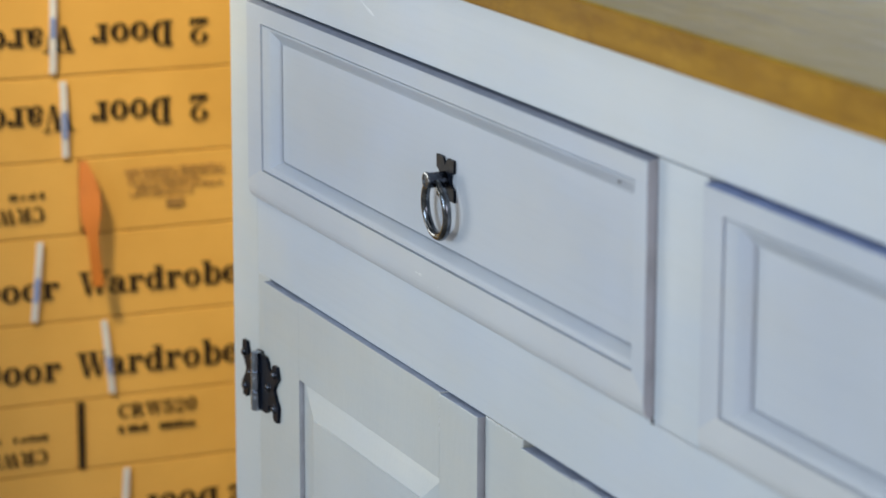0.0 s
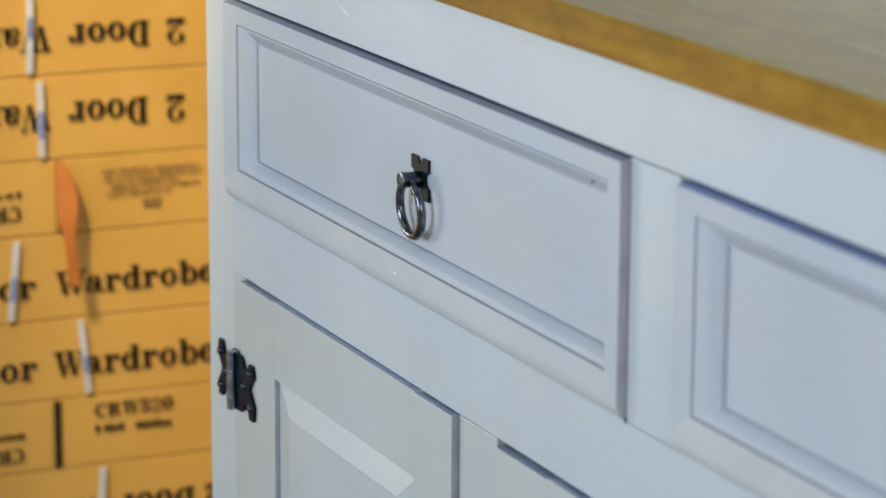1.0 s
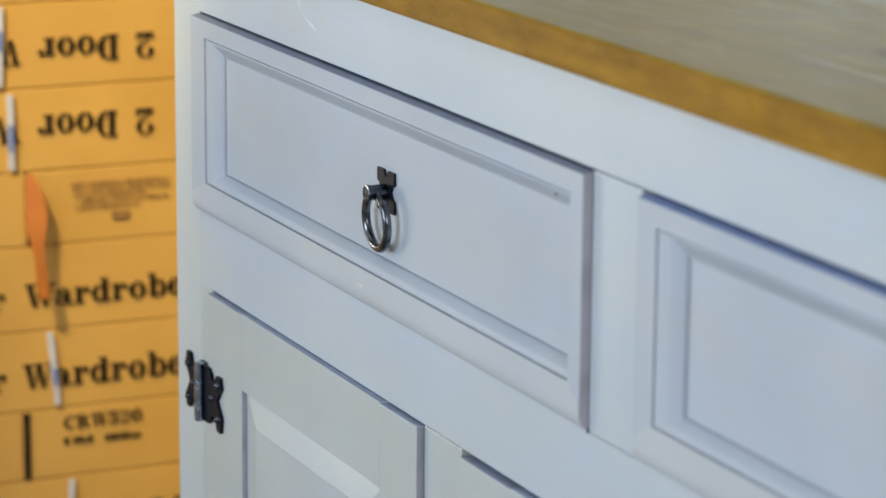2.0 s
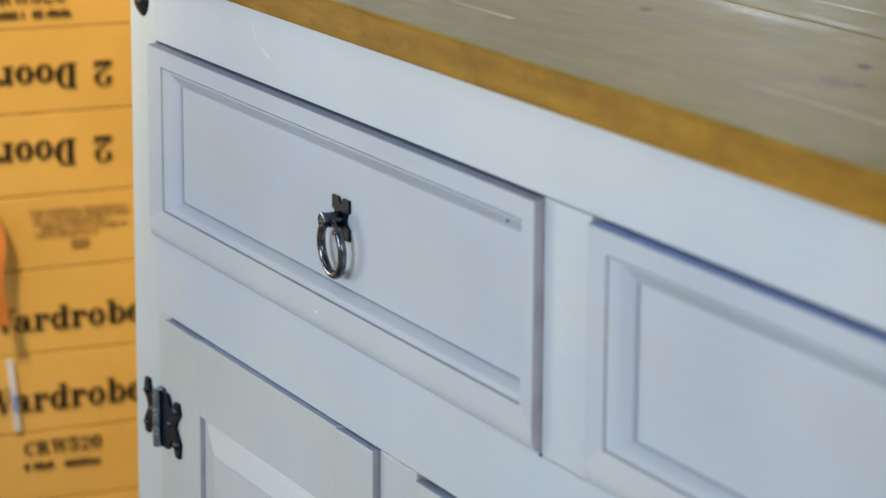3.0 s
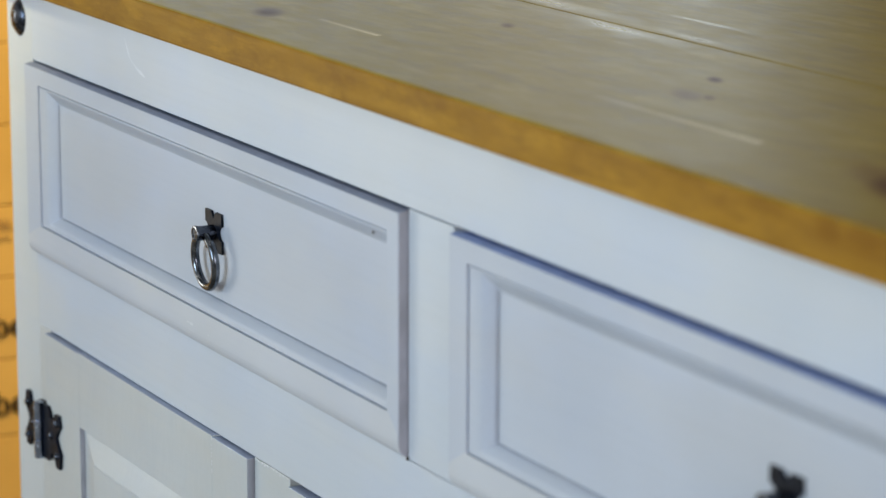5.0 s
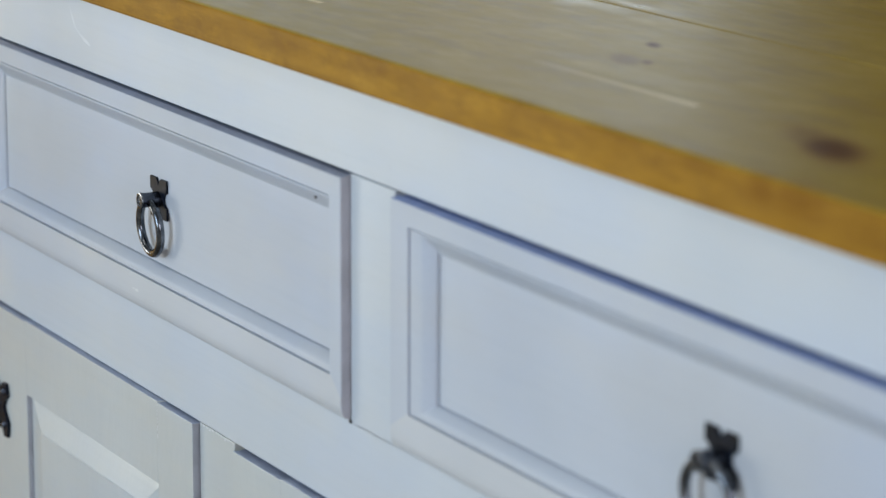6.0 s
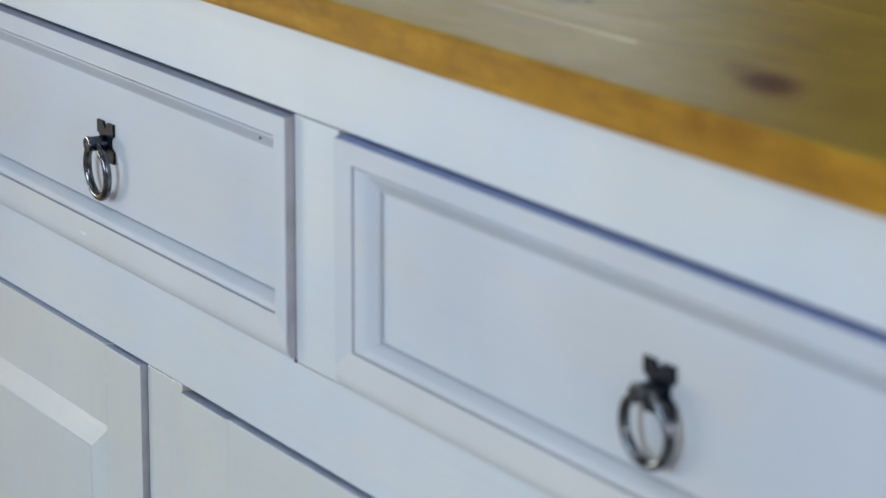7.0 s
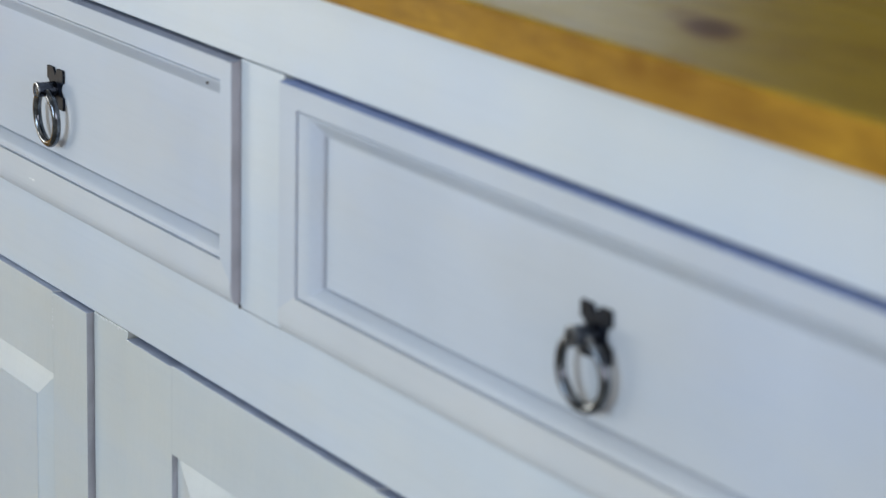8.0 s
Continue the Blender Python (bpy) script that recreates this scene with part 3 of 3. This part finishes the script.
for x in (DRAWER_L[1], DRAWER_R[1]):
    part("pin_hole", moved(lathe([(0.0, -0.0002), (0.0007, -0.0002), (0.0007, 0.0006), (0.0, 0.0006)], 10), pose(x - 0.0320, 0.0012, 0.7165)), DARK, sideboard, "small pin hole in the moulding")

# ---- the cartons ----
CARTON_X = -1.155


def oval(cx, cy, rx, ry, ix, iy, a0=0.0, a1=360.0):
    """A stroke between two ellipses, as quads, from angle a0 to a1."""
    n = max(6, int(abs(a1 - a0) / 18))
    pts = []
    for i in range(n + 1):
        a = radians(a0 + (a1 - a0) * i / n)
        c, v = math.cos(a), math.sin(a)
        pts.append(((cx + rx * c, cy + ry * v), (cx + ix * c, cy + iy * v)))
    return [(p[0], q[0], q[1], p[1]) for p, q in zip(pts, pts[1:])]


def rect(x0, x1, y0, y1):
    return [((x0, y0), (x1, y0), (x1, y1), (x0, y1))]


def slant(a, b, y0, c, d, y1):
    """A stroke from a..b at the height y0 to c..d at y1."""
    return [((a, y0), (b, y0), (d, y1), (c, y1))]


def ball(x, y, r):
    return [tuple((x + r * math.cos(math.pi * k / 5), y + r * math.sin(math.pi * k / 5)) for k in range(10))]


# A bold slab-serif letter as strokes over a capital's height of 1, and how far it moves on.
LETTERS = {
    "D": (rect(0.10, 0.35, 0, 1) + rect(0, 0.44, 0, 0.08) + rect(0, 0.44, 0.92, 1) + oval(0.42, 0.5, 0.46, 0.5, 0.20, 0.42, -90, 90), 0.97),
    "o": (oval(0.37, 0.35, 0.37, 0.37, 0.13, 0.29), 0.82),
    "r": (rect(0.10, 0.34, 0, 0.70) + rect(0, 0.46, 0, 0.08) + rect(0, 0.34, 0.62, 0.70) + oval(0.48, 0.42, 0.22, 0.28, 0.13, 0.19, 80, 180) + ball(0.57, 0.57, 0.125), 0.76),
    "W": (slant(0.07, 0.33, 1, 0.33, 0.49, 0) + slant(0.43, 0.49, 0, 0.64, 0.71, 1) + slant(0.53, 0.79, 1, 0.80, 0.96, 0) + slant(0.90, 0.96, 0, 1.13, 1.20, 1)
          + rect(0, 0.43, 0.92, 1) + rect(0.47, 0.85, 0.92, 1) + rect(0.98, 1.32, 0.92, 1), 1.30),
    "a": (oval(0.27, 0.19, 0.27, 0.21, 0.10, 0.13) + rect(0.40, 0.64, 0.06, 0.50) + oval(0.36, 0.46, 0.28, 0.26, 0.08, 0.19, 0, 165) + ball(0.16, 0.53, 0.115) + rect(0.55, 0.76, 0, 0.09), 0.80),
    "d": (oval(0.34, 0.35, 0.34, 0.37, 0.11, 0.29) + rect(0.46, 0.70, 0, 1) + rect(0.35, 0.70, 0.92, 1) + rect(0.60, 0.82, 0, 0.08), 0.87),
    "b": (rect(0.10, 0.34, 0, 1) + rect(0, 0.34, 0.92, 1) + oval(0.47, 0.35, 0.35, 0.37, 0.12, 0.29), 0.88),
    "e": (oval(0.36, 0.35, 0.36, 0.37, 0.13, 0.29, 5, 318) + rect(0.20, 0.71, 0.33, 0.41), 0.76),
    "2": (oval(0.36, 0.70, 0.34, 0.31, 0.15, 0.25, -35, 190) + ball(0.13, 0.69, 0.10) + slant(0.50, 0.66, 0.54, 0.02, 0.12, 0.08) + rect(0.02, 0.70, 0, 0.15) + rect(0.63, 0.70, 0.14, 0.30), 0.82),
    "C": (oval(0.46, 0.5, 0.45, 0.52, 0.20, 0.43, 48, 318) + rect(0.74, 0.83, 0.62, 0.98), 0.93),
    "R": (rect(0.10, 0.35, 0, 1) + rect(0, 0.45, 0, 0.08) + rect(0, 0.44, 0.92, 1) + oval(0.42, 0.74, 0.38, 0.26, 0.14, 0.18, -90, 90) + slant(0.38, 0.62, 0.50, 0.68, 0.96, 0), 1.0),
    "5": (rect(0.12, 0.68, 0.82, 1) + rect(0.12, 0.22, 0.46, 0.84) + oval(0.35, 0.32, 0.36, 0.34, 0.12, 0.26, -155, 125) + ball(0.14, 0.20, 0.12), 0.82),
    "0": (oval(0.38, 0.5, 0.37, 0.52, 0.13, 0.44), 0.84),
}


def word(text, y0, y1, base, cap, parent, flipped=False, mat=None):
    """A printed word on a carton's face, from y0 to y1, upright or upside down."""
    strokes, pen = [], 0.0
    for ch in text:
        shapes, step = LETTERS[ch]
        strokes += [[(pen + x, y) for x, y in shape] for shape in shapes]
        pen += step
    wide = max(x for shape in strokes for x, _ in shape)
    bm = bmesh.new()
    for n, shape in enumerate(strokes):
        x = CARTON_X + 0.0010 + 0.00004 * (n % 9)
        vs = []
        for u, v in shape:
            u /= wide
            vs.append(bm.verts.new((x, y1 + (y0 - y1) * u, base - v * cap) if flipped else (x, y0 + (y1 - y0) * u, base + v * cap)))
        bm.faces.new(vs)
    return part("printed_word", bm, mat or INK_AND_GAP, parent, "black print")


def bar(y0, y1, z0, z1, parent, mat=None, name="print_or_gap_bar"):
    """A bar of print or a gap's painted dark; a long, low one is broken into short strokes like small type."""
    if y1 - y0 < 0.02 or name != "print_or_gap_bar":
        return part(name, block(CARTON_X + 0.0004, CARTON_X + 0.0012, y0, y1, z0, z1, 0), mat or INK_AND_GAP, parent)
    bm = bmesh.new()
    step = (z1 - z0) * 0.85
    y = y0
    while y < y1 - step * 0.4:
        w = step * random.uniform(0.55, 0.85)
        top, x = z1 - (z1 - z0) * random.choice((0.0, 0.0, 0.25)), CARTON_X + 0.0012
        bm.faces.new([bm.verts.new(p) for p in ((x, y, z0), (x, min(y + w, y1), z0), (x, min(y + w, y1), top), (x, y, top))])
        y += w + step * random.choice((0.15, 0.2, 0.2, 0.75))
    return part(name, bm, mat or INK_AND_GAP, parent)


def carton(y0, y1, z0, z1, label, deep=0.5):
    g = 0.0006
    bm = block(CARTON_X - deep, CARTON_X, y0, y1, z0 + g, z1 - g, 0.0007, 2)
    ob = finish("carton", bm, CARD, None, "")
    return tagged(ob, label, "box", "stacked cartons")


def strap(y_top, y_bot, z_top, z_bot, parent, mark):
    """White plastic strapping drawn round a carton, with a blue stretch where print shows through."""
    w, x = 0.0029, CARTON_X + 0.0016
    bm = bmesh.new()
    rows = 8
    prev = None
    for i in range(rows + 1):
        u = i / rows
        y, z = y_top + (y_bot - y_top) * u, z_top + (z_bot - z_top) * u
        bulge = 0.0008 * math.sin(math.pi * u)
        cur = [bm.verts.new((x + bulge + dx, y + dy, z)) for dx, dy in ((0, -w), (0.0006, -w), (0.0006, w), (0, w))]
        if prev:
            for k in range(4):
                bm.faces.new((prev[k], prev[(k + 1) % 4], cur[(k + 1) % 4], cur[k]))
        else:
            bm.faces.new(cur)
        prev = cur
    bm.faces.new(prev)
    ob = part("strap", bm, STRAP, parent, "white plastic strapping band")
    if mark:
        u0, u1 = mark
        ya, yb = y_top + (y_bot - y_top) * u0, y_top + (y_bot - y_top) * u1
        za, zb = z_top + (z_bot - z_top) * u0, z_top + (z_bot - z_top) * u1
        b2 = bmesh.new()
        x2 = x + 0.0018
        vs = [b2.verts.new(p) for p in ((x2, ya - w * 0.8, za), (x2, ya + w * 0.8, za), (x2, yb + w * 0.8, zb), (x2, yb - w * 0.8, zb))]
        b2.faces.new(vs)
        part("strap_mark", b2, STRAP_BLUE, ob, "blue stretch of the band where carton print shows through")


UP = "brown carton printed 2 Door Wardrobe, lying flat in the stack"
DOWN = "brown carton printed 2 Door Wardrobe, stacked upside down"
END = "brown carton with a printed code and weight, lying in the stack"
PLAIN = "plain brown carton lying flat in the stack"
Y0, Y1 = -0.42, 0.62

carton(Y0, Y1, 0.0000, 0.0889, PLAIN)
carton(Y0, Y1, 0.0889, 0.1659, PLAIN)

row = carton(Y0, Y1, 0.1659, 0.2379, DOWN)
for text, a, b in (("2", 0.1851, 0.2014), ("Door", 0.1032, 0.1748), ("Wardrobe", -0.0553, 0.0883)):
    word(text, a, b, 0.2072, 0.0221, row, True)
strap(0.0901, 0.0847, 0.2355, 0.1683, row, (0.5, 0.7))

row = carton(0.0468, Y1, 0.2379, 0.3012, END)
# black bar painted for the dark gap beside the next carton
bar(0.0472, 0.0532, 0.2394, 0.2997, row)
for text, a, b in (("CRW520", 0.0836, 0.1558),):
    word(text, a, b, 0.2810, 0.0123, row)
bar(0.0837, 0.1132, 0.2674, 0.2737, row)
bar(0.1211, 0.1565, 0.2669, 0.2726, row)
row = carton(Y0, 0.0462, 0.2379, 0.3012, END)
for text, a, b in (("CRW520", -0.0539, 0.0194),):
    word(text, a, b, 0.2606, 0.0127, row, True)
bar(-0.0107, 0.0198, 0.2693, 0.2743, row)
bar(-0.0540, -0.0176, 0.2693, 0.2743, row)

row = carton(Y0, Y1, 0.3012, 0.3728, UP)
for text, a, b in (("2", -0.0703, -0.0535), ("Door", -0.0393, 0.0330), ("Wardrobe", 0.0476, 0.1958)):
    word(text, a, b, 0.3212, 0.0225, row)
strap(0.0724, 0.0785, 0.3708, 0.3051, row, (0.5, 0.72))

row = carton(Y0, Y1, 0.3728, 0.4483, UP)
for text, a, b in (("2", -0.0690, -0.0533), ("Door", -0.0386, 0.0337), ("Wardrobe", 0.0510, 0.1965)):
    word(text, a, b, 0.3940, 0.0211, row)
strap(0.0176, 0.0105, 0.4453, 0.3757, row, (0.45, 0.75))

row = carton(0.0545, Y1, 0.4483, 0.5140, END)
# the shaded gap behind the tape, painted black
bar(0.0549, 0.0582, 0.4497, 0.5125, row)
for a, b, z in ((0.0943, 0.1842, 0.4985), (0.0963, 0.1842, 0.4934), (0.0973, 0.1622, 0.4883), (0.1032, 0.1842, 0.4832), (0.0983, 0.1563, 0.4781)):
    bar(a, b, z, z + 0.0034, row, FAINT_INK)
bar(0.1313, 0.1470, 0.4667, 0.4735, row, FAINT_INK, "printed_mark")
row = carton(Y0, 0.0538, 0.4483, 0.5140, END)
for text, a, b in (("CRW520", -0.0502, 0.0223),):
    word(text, a, b, 0.4759, 0.0132, row, True)
bar(-0.0080, 0.0238, 0.4828, 0.4883, row)
bar(-0.0503, -0.0149, 0.4828, 0.4883, row)

row = carton(Y0, Y1, 0.5140, 0.5865, DOWN)
for text, a, b in (("2", 0.1544, 0.1707), ("Door", 0.0658, 0.1373), ("Wardrobe", -0.0934, 0.0508)):
    word(text, a, b, 0.5628, 0.0230, row, True)
strap(0.0415, 0.0421, 0.5826, 0.5169, row, (0.4, 0.75))

row = carton(Y0, Y1, 0.5865, 0.6601, DOWN)
for text, a, b in (("2", 0.1556, 0.1719), ("Door", 0.0675, 0.1397), ("Wardrobe", -0.0911, 0.0525)):
    word(text, a, b, 0.6293, 0.0218, row, True)
strap(0.0348, 0.0329, 0.6581, 0.5895, row, (0.3, 0.55))

row = carton(-0.0128, Y1, 0.6601, 0.7317, END)
for text, a, b in (("CRW520", 0.0588, 0.1306),):
    word(text, a, b, 0.6830, 0.0127, row)
bar(0.0619, 0.0933, 0.6704, 0.6764, row)
bar(0.1012, 0.1366, 0.6704, 0.6764, row)
row = carton(Y0, -0.0226, 0.6601, 0.7317, PLAIN)
row = carton(Y0, Y1, 0.7317, 0.8033, PLAIN)


def hanging_tape():
    """A loose end of orange tape that hangs out of the joint between two cartons."""
    bm = bmesh.new()
    prev = None
    n = 14
    for i in range(n + 1):
        u = i / n
        z = 0.5128 - 0.1085 * u
        y = 0.0568 + 0.0086 * u + 0.0020 * math.sin(math.pi * min(1.0, u / 0.5))
        w = 0.0030 + 0.0020 * u + 0.0055 * math.sin(math.pi * min(1.0, u / 0.62))
        x = CARTON_X + 0.0040 + 0.0085 * u
        tw = 0.25 - 0.25 * u
        cur = [bm.verts.new((x + s * w * math.sin(tw) + d, y + s * w * math.cos(tw), z)) for s, d in ((-1, 0), (1, 0), (1, 0.0004), (-1, 0.0004))]
        if prev:
            for k in range(4):
                bm.faces.new((prev[k], prev[(k + 1) % 4], cur[(k + 1) % 4], cur[k]))
        else:
            bm.faces.new(cur)
        prev = cur
    bm.faces.new(prev)
    return tagged(finish("tape_strip", bm, TAPE, None, "", True), "loose strip of orange tape hanging between cartons", "tape")


hanging_tape()
